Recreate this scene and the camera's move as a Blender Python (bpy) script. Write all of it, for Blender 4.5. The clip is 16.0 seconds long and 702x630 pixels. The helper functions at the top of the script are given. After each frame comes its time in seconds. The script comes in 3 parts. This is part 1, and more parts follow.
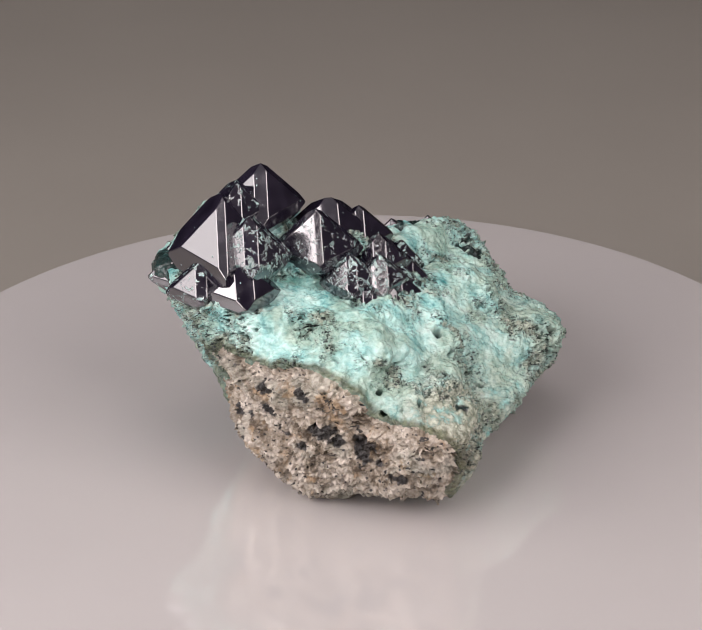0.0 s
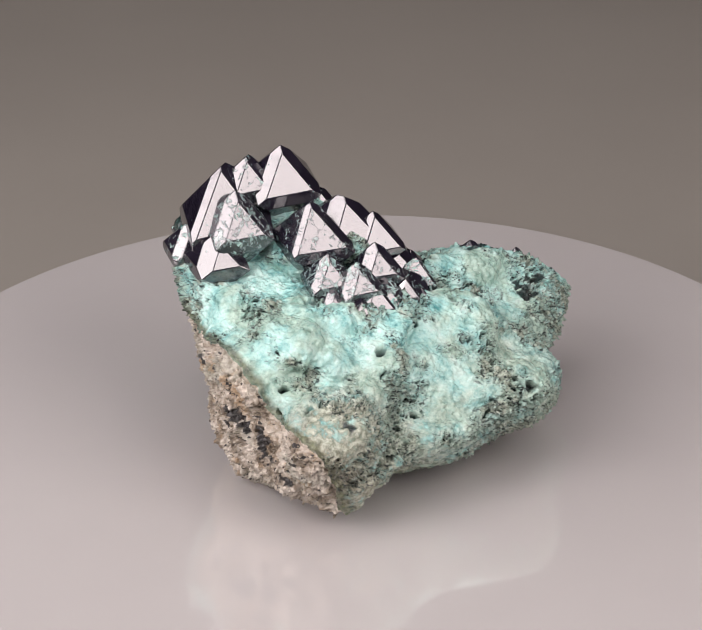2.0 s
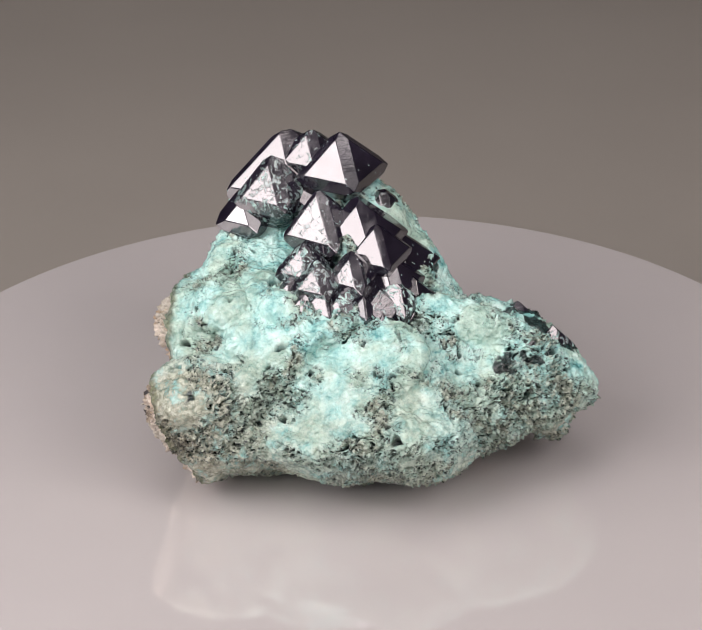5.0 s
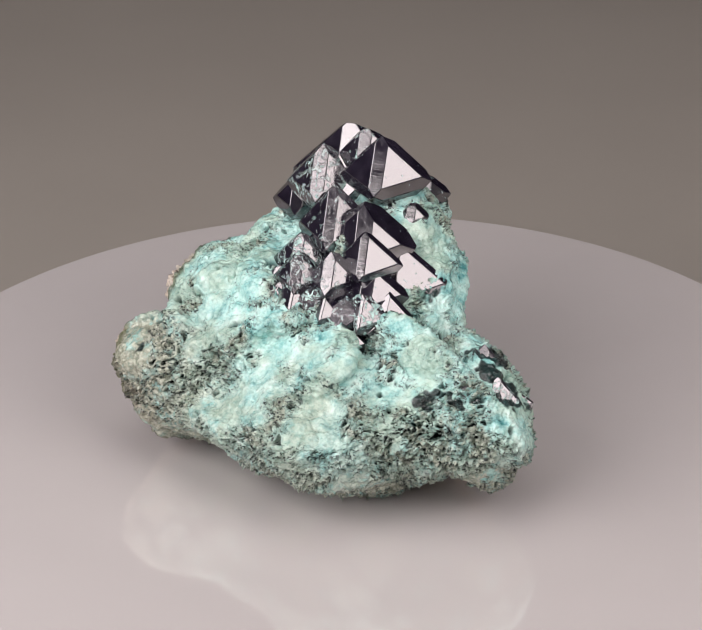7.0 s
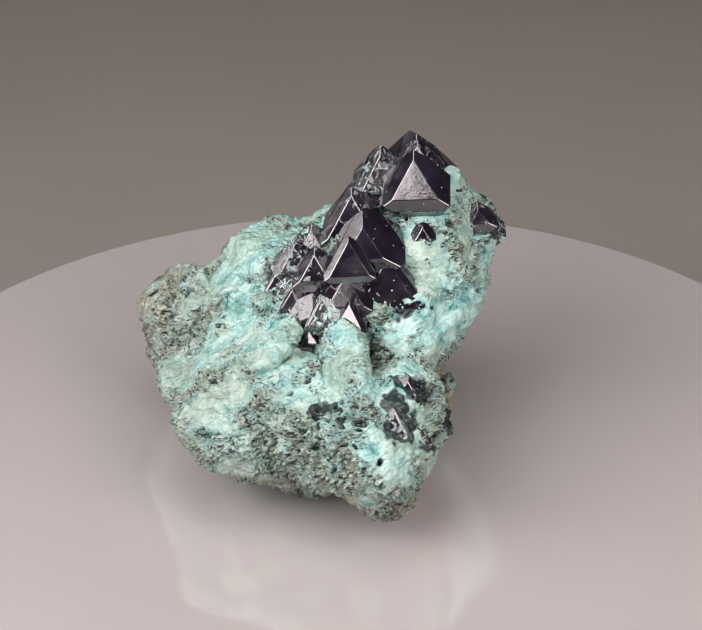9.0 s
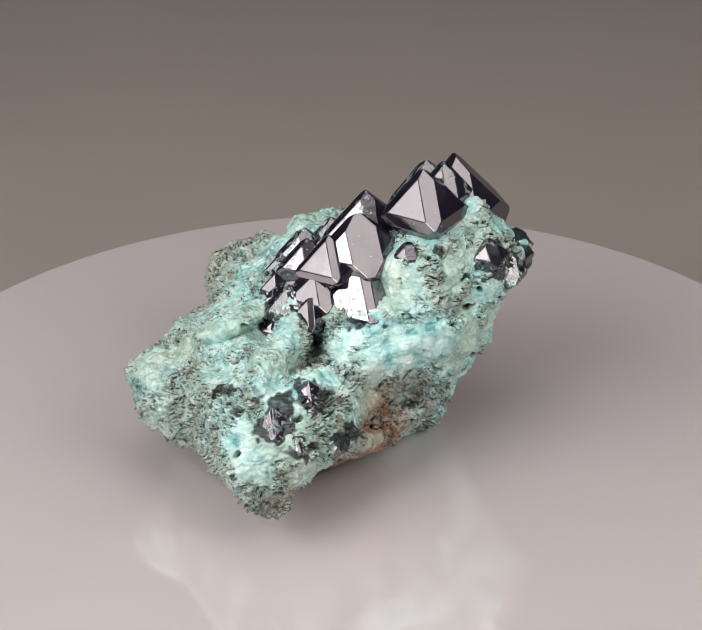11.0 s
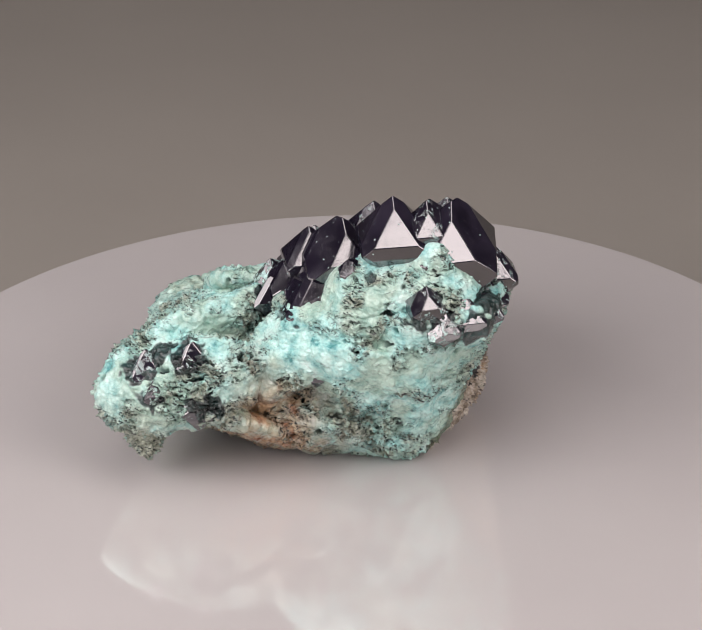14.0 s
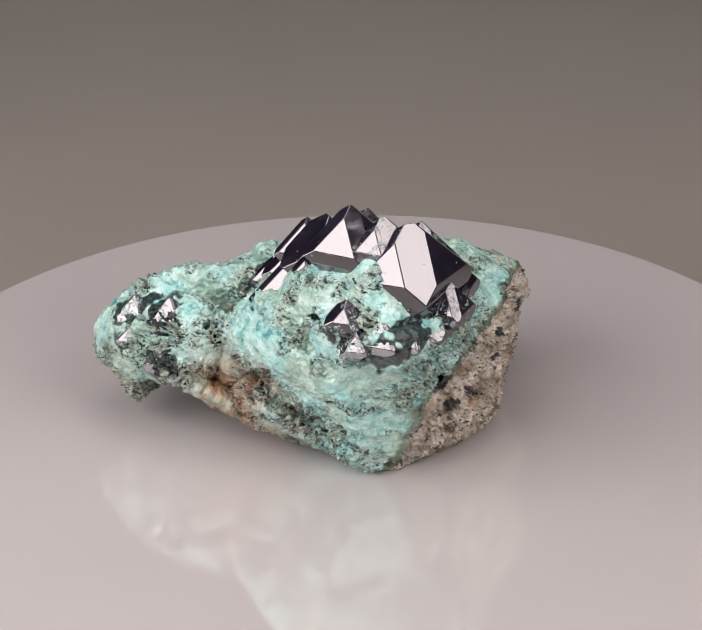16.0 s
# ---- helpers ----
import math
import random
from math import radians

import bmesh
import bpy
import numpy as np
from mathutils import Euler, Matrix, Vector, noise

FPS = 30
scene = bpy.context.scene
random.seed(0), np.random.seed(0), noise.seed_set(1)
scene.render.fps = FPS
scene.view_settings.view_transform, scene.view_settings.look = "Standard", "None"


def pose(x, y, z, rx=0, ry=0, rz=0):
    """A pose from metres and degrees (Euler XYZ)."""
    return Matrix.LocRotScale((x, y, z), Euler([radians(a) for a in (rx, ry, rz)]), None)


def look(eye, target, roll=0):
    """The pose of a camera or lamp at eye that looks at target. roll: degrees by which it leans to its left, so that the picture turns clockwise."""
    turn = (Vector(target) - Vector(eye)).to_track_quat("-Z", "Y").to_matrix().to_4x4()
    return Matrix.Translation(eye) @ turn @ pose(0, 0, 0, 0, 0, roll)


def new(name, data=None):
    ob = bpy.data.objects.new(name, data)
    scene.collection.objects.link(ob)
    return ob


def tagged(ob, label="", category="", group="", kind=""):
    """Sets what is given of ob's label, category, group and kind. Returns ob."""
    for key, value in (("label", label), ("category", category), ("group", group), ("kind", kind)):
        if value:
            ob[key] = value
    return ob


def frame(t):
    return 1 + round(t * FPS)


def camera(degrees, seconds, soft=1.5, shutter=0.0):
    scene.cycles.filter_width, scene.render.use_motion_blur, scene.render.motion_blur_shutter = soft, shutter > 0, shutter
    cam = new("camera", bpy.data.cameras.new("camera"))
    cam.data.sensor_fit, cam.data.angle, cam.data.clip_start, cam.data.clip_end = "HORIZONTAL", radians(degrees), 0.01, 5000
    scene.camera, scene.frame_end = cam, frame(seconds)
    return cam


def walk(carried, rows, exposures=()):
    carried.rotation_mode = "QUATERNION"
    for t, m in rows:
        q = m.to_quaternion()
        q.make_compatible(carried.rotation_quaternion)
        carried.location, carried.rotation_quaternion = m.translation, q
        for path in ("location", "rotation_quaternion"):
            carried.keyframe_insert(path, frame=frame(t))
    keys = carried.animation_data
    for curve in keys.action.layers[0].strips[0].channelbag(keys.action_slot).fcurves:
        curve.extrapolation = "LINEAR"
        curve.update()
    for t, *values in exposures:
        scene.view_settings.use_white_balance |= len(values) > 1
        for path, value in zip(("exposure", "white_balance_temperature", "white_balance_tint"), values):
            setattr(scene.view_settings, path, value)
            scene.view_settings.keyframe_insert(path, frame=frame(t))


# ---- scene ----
import itertools

cam = camera(10.58, 16.0, soft=0.7)
EYE = (0.0, -0.4, 0.2349)
TILT, TURN, LEAN = 28.66, 0.1145, -1.206
aim = (math.sin(radians(TURN)) * math.cos(radians(TILT)), math.cos(radians(TURN)) * math.cos(radians(TILT)), -math.sin(radians(TILT)))
still = look(EYE, [e + a for e, a in zip(EYE, aim)], LEAN)
walk(cam, [(0.0, still), (16.0, still)], [(0.0, 0.0), (16.0, 0.0)])

# ---- light ----
world = bpy.data.worlds.new("room_air")
scene.world = world
world.use_nodes = True
world.node_tree.nodes["Background"].inputs[0].default_value = (0.9, 0.95, 1.0, 1)
world.node_tree.nodes["Background"].inputs[1].default_value = 0.02


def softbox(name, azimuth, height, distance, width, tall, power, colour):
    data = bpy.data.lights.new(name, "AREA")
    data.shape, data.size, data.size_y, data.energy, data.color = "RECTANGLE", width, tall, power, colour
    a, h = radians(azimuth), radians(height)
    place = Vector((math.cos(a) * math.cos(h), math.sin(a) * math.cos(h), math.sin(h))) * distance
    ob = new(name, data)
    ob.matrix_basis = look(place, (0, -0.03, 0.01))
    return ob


softbox("lamp_right", -44, 37, 0.30, 0.21, 0.21, 0.56, (1.0, 0.885, 0.882))
softbox("lamp_left", -135, 37, 0.30, 0.22, 0.22, 0.74, (1.0, 0.90, 0.907))
softbox("lamp_side", -174, 32, 0.30, 0.16, 0.16, 0.25, (1.0, 0.92, 0.93))
# added fill from above, lifts the rock's top and the platter's front
softbox("overhead_fill", -90, 84, 0.28, 0.18, 0.18, 0.22, (1.0, 0.90, 0.90))
# unseen panel, added as ambient fill for the walls and dark crystal faces
softbox("ceiling_fill", -90, 78, 1.35, 0.9, 0.9, 0.5, (1.0, 0.93, 0.945))

# ---- materials ----


class Nodes:
    """A short way to write a node material."""

    def __init__(self, name):
        self.mat = bpy.data.materials.new(name)
        self.mat.use_nodes = True
        self.tree = self.mat.node_tree
        self.bsdf = self.tree.nodes["Principled BSDF"]
        self.place = self.tree.nodes.new("ShaderNodeTexCoord").outputs["Object"]

    def put(self, socket, value):
        if isinstance(value, bpy.types.NodeSocket):
            self.tree.links.new(value, socket)
        else:
            socket.default_value = value

    def noise(self, size, detail=4, rough=0.55, stretch=None, warp=0.0):
        n = self.tree.nodes.new("ShaderNodeTexNoise")
        n.inputs["Scale"].default_value, n.inputs["Detail"].default_value = 1 / size, detail
        n.inputs["Roughness"].default_value, n.inputs["Distortion"].default_value = rough, warp
        self.put(n.inputs["Vector"], self.stretched(stretch) if stretch else self.place)
        return n.outputs["Fac"]

    def stretched(self, s):
        m = self.tree.nodes.new("ShaderNodeMapping")
        m.inputs["Scale"].default_value = s[:3]
        if len(s) > 3:
            m.inputs["Rotation"].default_value = [radians(a) for a in s[3:]]
        self.tree.links.new(self.place, m.inputs["Vector"])
        return m.outputs[0]

    def cells(self, size, feature="F1", spread=1.0):
        n = self.tree.nodes.new("ShaderNodeTexVoronoi")
        n.feature = feature
        n.inputs["Scale"].default_value, n.inputs["Randomness"].default_value = 1 / size, spread
        self.put(n.inputs["Vector"], self.place)
        return n.outputs["Distance"]

    def ramp(self, fac, *stops):
        n = self.tree.nodes.new("ShaderNodeValToRGB")
        while len(n.color_ramp.elements) < len(stops):
            n.color_ramp.elements.new(0.5)
        for e, (at, c) in zip(n.color_ramp.elements, stops):
            e.position, e.color = at, (*c, 1) if isinstance(c, tuple) else (c, c, c, 1)
        self.put(n.inputs[0], fac)
        return n.outputs[0]

    def mix(self, fac, a, b, how="MIX"):
        n = self.tree.nodes.new("ShaderNodeMix")
        n.data_type, n.blend_type = "RGBA", how
        for socket, v in ((n.inputs[0], fac), (n.inputs[6], a), (n.inputs[7], b)):
            self.put(socket, (*v, 1) if isinstance(v, tuple) else v)
        return n.outputs[2]

    def sums(self, how, a, b):
        n = self.tree.nodes.new("ShaderNodeMath")
        n.operation = how
        self.put(n.inputs[0], a), self.put(n.inputs[1], b)
        return n.outputs[0]

    def mask(self, name):
        n = self.tree.nodes.new("ShaderNodeAttribute")
        n.attribute_name = name
        return n.outputs["Fac"]

    def near(self, x, y, z, radius):
        """1 at a place on the thing, falling to 0 at the radius."""
        n = self.tree.nodes.new("ShaderNodeVectorMath")
        n.operation = "DISTANCE"
        self.put(n.inputs[0], self.place)
        n.inputs[1].default_value = (x, y, z)
        r = self.tree.nodes.new("ShaderNodeMapRange")
        r.inputs["From Min"].default_value, r.inputs["From Max"].default_value = radius, radius * 0.45
        self.put(r.inputs["Value"], n.outputs["Value"])
        return r.outputs["Result"]

    def bump(self, height, depth, strength=1.0, under=None):
        n = self.tree.nodes.new("ShaderNodeBump")
        n.inputs["Strength"].default_value, n.inputs["Distance"].default_value = strength, depth
        self.put(n.inputs["Height"], height)
        if under is not None:
            self.put(n.inputs["Normal"], under)
        return n.outputs[0]

    def done(self, colour=None, roughness=0.5, normal=None, **more):
        if colour is not None:
            self.put(self.bsdf.inputs["Base Color"], (*colour, 1) if isinstance(colour, tuple) else colour)
        self.put(self.bsdf.inputs["Roughness"], roughness)
        if normal is not None:
            self.put(self.bsdf.inputs["Normal"], normal)
        for k, v in more.items():
            self.put(self.bsdf.inputs[k.replace("_", " ")], v)
        return self.mat


MM = 0.001


def crust_material():
    """Pale turquoise crust, olive-grey grains, dark cracks, pits and specks, an olive rim."""
    n = Nodes("turquoise_crust")
    blue = n.ramp(n.noise(2.2 * MM, 5, 0.65), (0.32, (0.08, 0.30, 0.30)), (0.41, (0.29, 0.60, 0.57)), (0.55, (0.49, 0.78, 0.72)), (0.70, (0.68, 0.89, 0.83)))
    green = n.ramp(n.noise(1.6 * MM, 4, 0.6), (0.35, (0.22, 0.36, 0.28)), (0.62, (0.52, 0.68, 0.56)))
    blue = n.mix(n.ramp(n.noise(5.5 * MM, 3), (0.47, 0.0), (0.60, 0.75)), blue, green)
    grey = n.ramp(n.noise(0.9 * MM, 5, 0.7), (0.34, (0.07, 0.08, 0.058)), (0.46, (0.25, 0.28, 0.21)), (0.62, (0.55, 0.60, 0.49)))
    where = n.sums("MULTIPLY", n.ramp(n.mask("grainy"), (0.35, 0.0), (0.8, 1.0)), n.ramp(n.noise(2.6 * MM, 6, 0.75, warp=0.5), (0.44, 0.0), (0.56, 0.85)))
    low = n.sums("MAXIMUM", n.near(0.011, -0.017, 0.000, 0.021), n.near(0.016, 0.004, 0.001, 0.019))
    low = n.sums("MAXIMUM", low, n.near(0.014, -0.022, 0.014, 0.011))
    low = n.sums("MAXIMUM", low, n.near(0.0095, -0.0250, 0.0090, 0.0095))
    low = n.sums("MAXIMUM", low, n.near(0.0120, 0.0230, 0.0060, 0.0090))
    col = n.mix(n.sums("MAXIMUM", where, n.sums("MULTIPLY", low, n.ramp(n.noise(1.8 * MM, 6, 0.75), (0.36, 0.1), (0.50, 1.0)))), blue, grey)
    rust = n.sums("MULTIPLY", n.near(0.0015, 0.0125, 0.0065, 0.0125), n.ramp(n.noise(2.5 * MM, 5), (0.35, 0.5), (0.55, 1.0)))
    col = n.mix(rust, col, n.ramp(n.noise(1.5 * MM, 5), (0.35, (0.20, 0.075, 0.03)), (0.6, (0.42, 0.29, 0.17))))
    brown = n.sums("MULTIPLY", n.near(0.0080, -0.0240, 0.0070, 0.0105), n.ramp(n.noise(2.2 * MM, 5), (0.38, 0.1), (0.55, 0.85)))
    col = n.mix(brown, col, n.ramp(n.noise(1.4 * MM, 5), (0.35, (0.07, 0.055, 0.035)), (0.6, (0.33, 0.27, 0.19))))
    col = n.mix(n.sums("MULTIPLY", n.mask("rim"), 0.85), col, n.ramp(n.noise(0.8 * MM), (0.35, (0.05, 0.055, 0.025)), (0.65, (0.17, 0.19, 0.10))))
    bare = n.ramp(n.mask("grainy"), (0.05, 0.12), (0.55, 1.0))
    dots = n.sums("MULTIPLY", n.ramp(n.cells(0.75 * MM), (0.16, 1.0), (0.24, 0.0)), n.ramp(n.noise(2.0 * MM, 3), (0.50, 0.0), (0.56, 1.0)))
    cracks = n.ramp(n.noise(0.75 * MM, 3, 0.6, (1.0, 1.6, 2.6, 20, 10, 30), 0.8), (0.395, 1.0), (0.42, 0.0))
    flecks = n.ramp(n.noise(0.5 * MM, 4, 0.7, (1.5, 1.0, 2.0, 50, 15, 10), 0.5), (0.365, 1.0), (0.385, 0.0))
    dark = n.sums("MULTIPLY", n.sums("MAXIMUM", n.sums("MAXIMUM", dots, cracks), flecks), bare)
    dark = n.sums("MAXIMUM", n.mask("dark_pits_spots"), dark)
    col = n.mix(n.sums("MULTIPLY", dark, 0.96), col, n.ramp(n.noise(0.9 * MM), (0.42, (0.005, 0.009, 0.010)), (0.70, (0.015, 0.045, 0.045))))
    grit = n.ramp(n.mask("grainy"), (0.1, 0.45), (0.7, 1.0))
    b = n.bump(n.sums("MULTIPLY", n.noise(0.42 * MM, 5, 0.7, warp=0.3), grit), 0.24 * MM, 0.9)
    b = n.bump(n.sums("MULTIPLY", n.cells(0.75 * MM), grit), 0.42 * MM, 0.9, b)
    gloss = n.mix(n.mask("dark_pits_spots"), n.ramp(n.noise(0.7 * MM), (0.35, 0.14), (0.65, 0.45)), (0.12, 0.12, 0.12))
    return n.done(col, gloss, b, Coat_Weight=0.4, Coat_Roughness=0.08)


def host_material():
    """Tan, glassy, grainy quartz rock with black specks."""
    n = Nodes("tan_host_rock")
    col = n.ramp(n.noise(2.6 * MM, 5, 0.62), (0.33, (0.14, 0.105, 0.07)), (0.44, (0.36, 0.305, 0.235)), (0.60, (0.74, 0.675, 0.585)))
    col = n.mix(n.ramp(n.noise(5 * MM, 4), (0.50, 0.0), (0.60, 0.7)), col, n.ramp(n.noise(1.4 * MM, 5), (0.35, (0.19, 0.19, 0.145)), (0.6, (0.52, 0.51, 0.43))))
    col = n.mix(n.ramp(n.noise(3.5 * MM, 4, warp=0.4), (0.57, 0.0), (0.66, 0.6)), col, (0.42, 0.27, 0.13))
    specks = n.ramp(n.noise(1.5 * MM, 3, 0.5, (1.3, 1.3, 2.4, 12, 30, 40), 0.1), (0.33, 1.0), (0.36, 0.0))
    dots = n.sums("MULTIPLY", n.ramp(n.cells(0.8 * MM), (0.16, 1.0), (0.24, 0.0)), n.ramp(n.noise(2.8 * MM, 4), (0.48, 0.0), (0.54, 1.0)))
    col = n.mix(n.sums("MULTIPLY", n.sums("MAXIMUM", n.sums("MAXIMUM", specks, dots), n.mask("dark_pits_spots")), 0.95), col, (0.012, 0.012, 0.014))
    b = n.bump(n.noise(0.5 * MM, 5, 0.65), 0.18 * MM, 0.8)
    b = n.bump(n.cells(0.9 * MM), 0.35 * MM, 0.8, b)
    return n.done(col, n.ramp(n.noise(0.8 * MM), (0.35, 0.15), (0.65, 0.5)), b, Coat_Weight=0.25, Coat_Roughness=0.1)


def crystal_material(name, cover):
    """Black, mirror-like crystal faces with growth marks; cover says how much turquoise crust clings to them."""
    n = Nodes(name)
    fine = n.ramp(n.noise(0.9 * MM, 6, 0.75, warp=0.6), (0.66 - 0.16 * cover, 0.0), (0.69 - 0.16 * cover, 1.0))
    broad = n.ramp(n.noise(3.4 * MM, 4, 0.6, warp=0.4), (0.52, 0.0), (0.60, 1.0))
    dust = n.sums("MULTIPLY", fine, n.ramp(broad, (0.0, 0.35), (1.0, 1.0)))
    specks = n.sums("MULTIPLY", n.ramp(n.cells(1.2 * MM), (0.06, 1.0), (0.085, 0.0)), 0.7)
    dust = n.sums("MAXIMUM", dust, specks)
    pale = n.ramp(n.noise(0.6 * MM), (0.35, (0.16, 0.34, 0.32)), (0.6, (0.52, 0.78, 0.72)))
    col = n.mix(dust, n.ramp(n.noise(4 * MM, 3), (0.4, (0.010, 0.008, 0.016)), (0.65, (0.022, 0.018, 0.032))), pale)
    b = n.bump(n.noise(2.8 * MM, 3, 0.5), 0.07 * MM, 0.4)
    b = n.bump(n.noise(0.8 * MM, 3, 0.5, (0.4, 0.4, 4.0, 35, 20, 0)), 0.025 * MM, 0.18, b)
    b = n.bump(n.sums("ADD", dust, n.sums("MULTIPLY", n.noise(0.4 * MM), 0.25)), 0.15 * MM, 0.15 + 0.35 * cover, b)
    return n.done(col, n.sums("ADD", n.sums("MULTIPLY", dust, 0.6), n.ramp(n.noise(2 * MM, 5), (0.35, 0.05), (0.65, 0.16))), b, IOR=2.6)


CRUST, HOST = crust_material(), host_material()
CRYSTAL, DUSTY, CRUSTED = crystal_material("black_crystal", 0.0), crystal_material("black_crystal_dusty", 0.55), crystal_material("black_crystal_crusted", 0.85)


def platter_material():
    n = Nodes("white_gloss_platter")
    col = n.ramp(n.noise(0.03, 3), (0.3, (0.55, 0.532, 0.522)), (0.7, (0.575, 0.557, 0.547)))
    b = n.bump(n.noise(0.012, 2), 0.02 * MM, 0.15)
    return n.done(col, 0.07, b, IOR=2.1, Coat_Weight=1.0, Coat_Roughness=0.05, Coat_IOR=1.6)


def backdrop_material():
    n = Nodes("grey_paper")
    col = n.ramp(n.noise(0.05, 3), (0.3, (0.300, 0.283, 0.251)), (0.7, (0.320, 0.302, 0.268)))
    return n.done(col, 0.85, n.bump(n.noise(0.002, 3), 0.05 * MM, 0.2))


def plain_material(name, colour, rough=0.7):
    n = Nodes(name)
    dark = tuple(c * 0.85 for c in colour)
    return n.done(n.ramp(n.noise(0.2, 4), (0.35, dark), (0.65, colour)), rough)


PLATTER, PAPER = platter_material(), backdrop_material()
WALL = plain_material("wall_paint", (0.62, 0.60, 0.60), 0.9)
# for the wall out of view, dark to deepen what the platter mirrors
DARK_BACKING = plain_material("unseen_dark_backing", (0.06, 0.055, 0.055), 0.95)
PLINTH = plain_material("grey_plastic", (0.35, 0.34, 0.33), 0.4)

# ---- setting ----


def part(name, bm, material, parent=None, label="", smooth=False):
    mesh = bpy.data.meshes.new(name)
    bm.to_mesh(mesh)
    bm.free()
    mesh.materials.append(material)
    if smooth:
        mesh.polygons.foreach_set("use_smooth", [True] * len(mesh.polygons))
    ob = new(name, mesh)
    ob.parent = parent
    return tagged(ob, label)


def lathe(profile, steps=160):
    """A turned body from (radius, height) pairs."""
    bm = bmesh.new()
    rings = []
    for r, z in profile:
        if r == 0:
            rings.append([bm.verts.new((0, 0, z))])
        else:
            rings.append([bm.verts.new((r * math.cos(2 * math.pi * i / steps), r * math.sin(2 * math.pi * i / steps), z)) for i in range(steps)])
    for a, b in zip(rings, rings[1:]):
        for i in range(steps):
            j = (i + 1) % steps
            if len(a) == 1:
                bm.faces.new((a[0], b[i], b[j]))
            elif len(b) == 1:
                bm.faces.new((a[i], b[0], a[j]))
            else:
                bm.faces.new((a[i], b[i], b[j], a[j]))
    bmesh.ops.recalc_face_normals(bm, faces=bm.faces)
    return bm


DISC = 0.062
HUB = -0.0028
TABLE = -0.022


def build_backdrop():
    """A sheet of grey paper that lies on the table under and behind the turntable."""
    bm = bmesh.new()
    rows = []
    for i in range(24):
        y = -0.72 + 1.42 * i / 23
        rows.append([bm.verts.new((-0.9 + 0.1 * k, y, TABLE + 0.0006 * math.sin(3.1 * i + 1.7 * k))) for k in range(19)])
    for a, b in zip(rows, rows[1:]):
        for i in range(18):
            bm.faces.new((a[i], a[i + 1], b[i + 1], b[i]))
    sheet = part("backdrop", bm, PAPER, smooth=True)
    solid = sheet.modifiers.new("thickness", "SOLIDIFY")
    solid.thickness, solid.offset = 0.0008, -1
    return tagged(sheet, "matt grey paper sheet lying under the turntable", "backdrop", kind="structure")


def slab(name, x0, y0, z0, x1, y1, z1, material, label, category):
    bm = bmesh.new()
    bmesh.ops.create_cube(bm, size=1.0)
    bmesh.ops.scale(bm, vec=(x1 - x0, y1 - y0, z1 - z0), verts=bm.verts)
    bmesh.ops.translate(bm, vec=((x0 + x1) / 2, (y0 + y1) / 2, (z0 + z1) / 2), verts=bm.verts)
    return tagged(part(name, bm, material), label, category, kind="structure")


def build_room():
    floor = TABLE - 0.75
    slab("floor", -1.6, -1.6, floor - 0.1, 1.6, 1.6, floor, WALL, "dark plain studio floor", "floor")
    slab("ceiling", -1.6, -1.6, floor + 2.4, 1.6, 1.6, floor + 2.5, WALL, "dim painted studio ceiling", "ceiling")
    slab("wall_north", -1.7, 1.6, floor - 0.1, 1.7, 1.7, floor + 2.5, DARK_BACKING, "unseen dark studio wall added for the platter to mirror", "wall")
    slab("wall_south", -1.7, -1.7, floor - 0.1, 1.7, -1.6, floor + 2.5, WALL, "dim painted studio wall", "wall")
    slab("wall_east", 1.6, -1.6, floor - 0.1, 1.7, 1.6, floor + 2.5, WALL, "dim painted studio wall", "wall")
    slab("wall_west", -1.7, -1.6, floor - 0.1, -1.6, 1.6, floor + 2.5, WALL, "dim painted studio wall", "wall")
    slab("table", -0.95, -0.8, TABLE - 0.03, 0.95, 0.75, TABLE - 0.004, WALL, "plain studio table under the grey paper", "table")


build_backdrop()
build_room()

# ---- turntable ----


def build_turntable():
    base = tagged(new("turntable"), "small round display turntable with a glossy white platter", "turntable")
    base.location = (0, HUB, TABLE)
    t = -TABLE
    part("plinth", lathe([(0, 0.0), (0.049, 0.0), (0.051, 0.002), (0.051, t - 0.0095), (0.049, t - 0.008), (0, t - 0.008)]), PLINTH, base, "grey plastic base of the turntable", True)
    top = part("platter", lathe([(0, t - 0.006), (DISC - 0.0015, t - 0.006), (DISC, t - 0.0045), (DISC, t - 0.0012), (DISC - 0.0012, t), (0, t)], 220), PLATTER, base, "glossy white round platter")
    for p in top.data.polygons:
        p.use_smooth = abs(p.normal.z) < 0.9
    return top


platter = build_turntable()

# ---- mineral specimen ----
LUMPS = []


def lump(x, y, z, a, b, c, rx, ry, rz):
    """An ellipsoid of the rock, in millimetres: centre, half axes, turn."""
    turn = np.array(Euler([radians(v) for v in (rx, ry, rz)]).to_matrix())
    LUMPS.append((np.array((x, y, z)), np.diag((1 / a, 1 / b, 1 / c)) @ turn.T, (a * b * c) ** (1 / 3)))


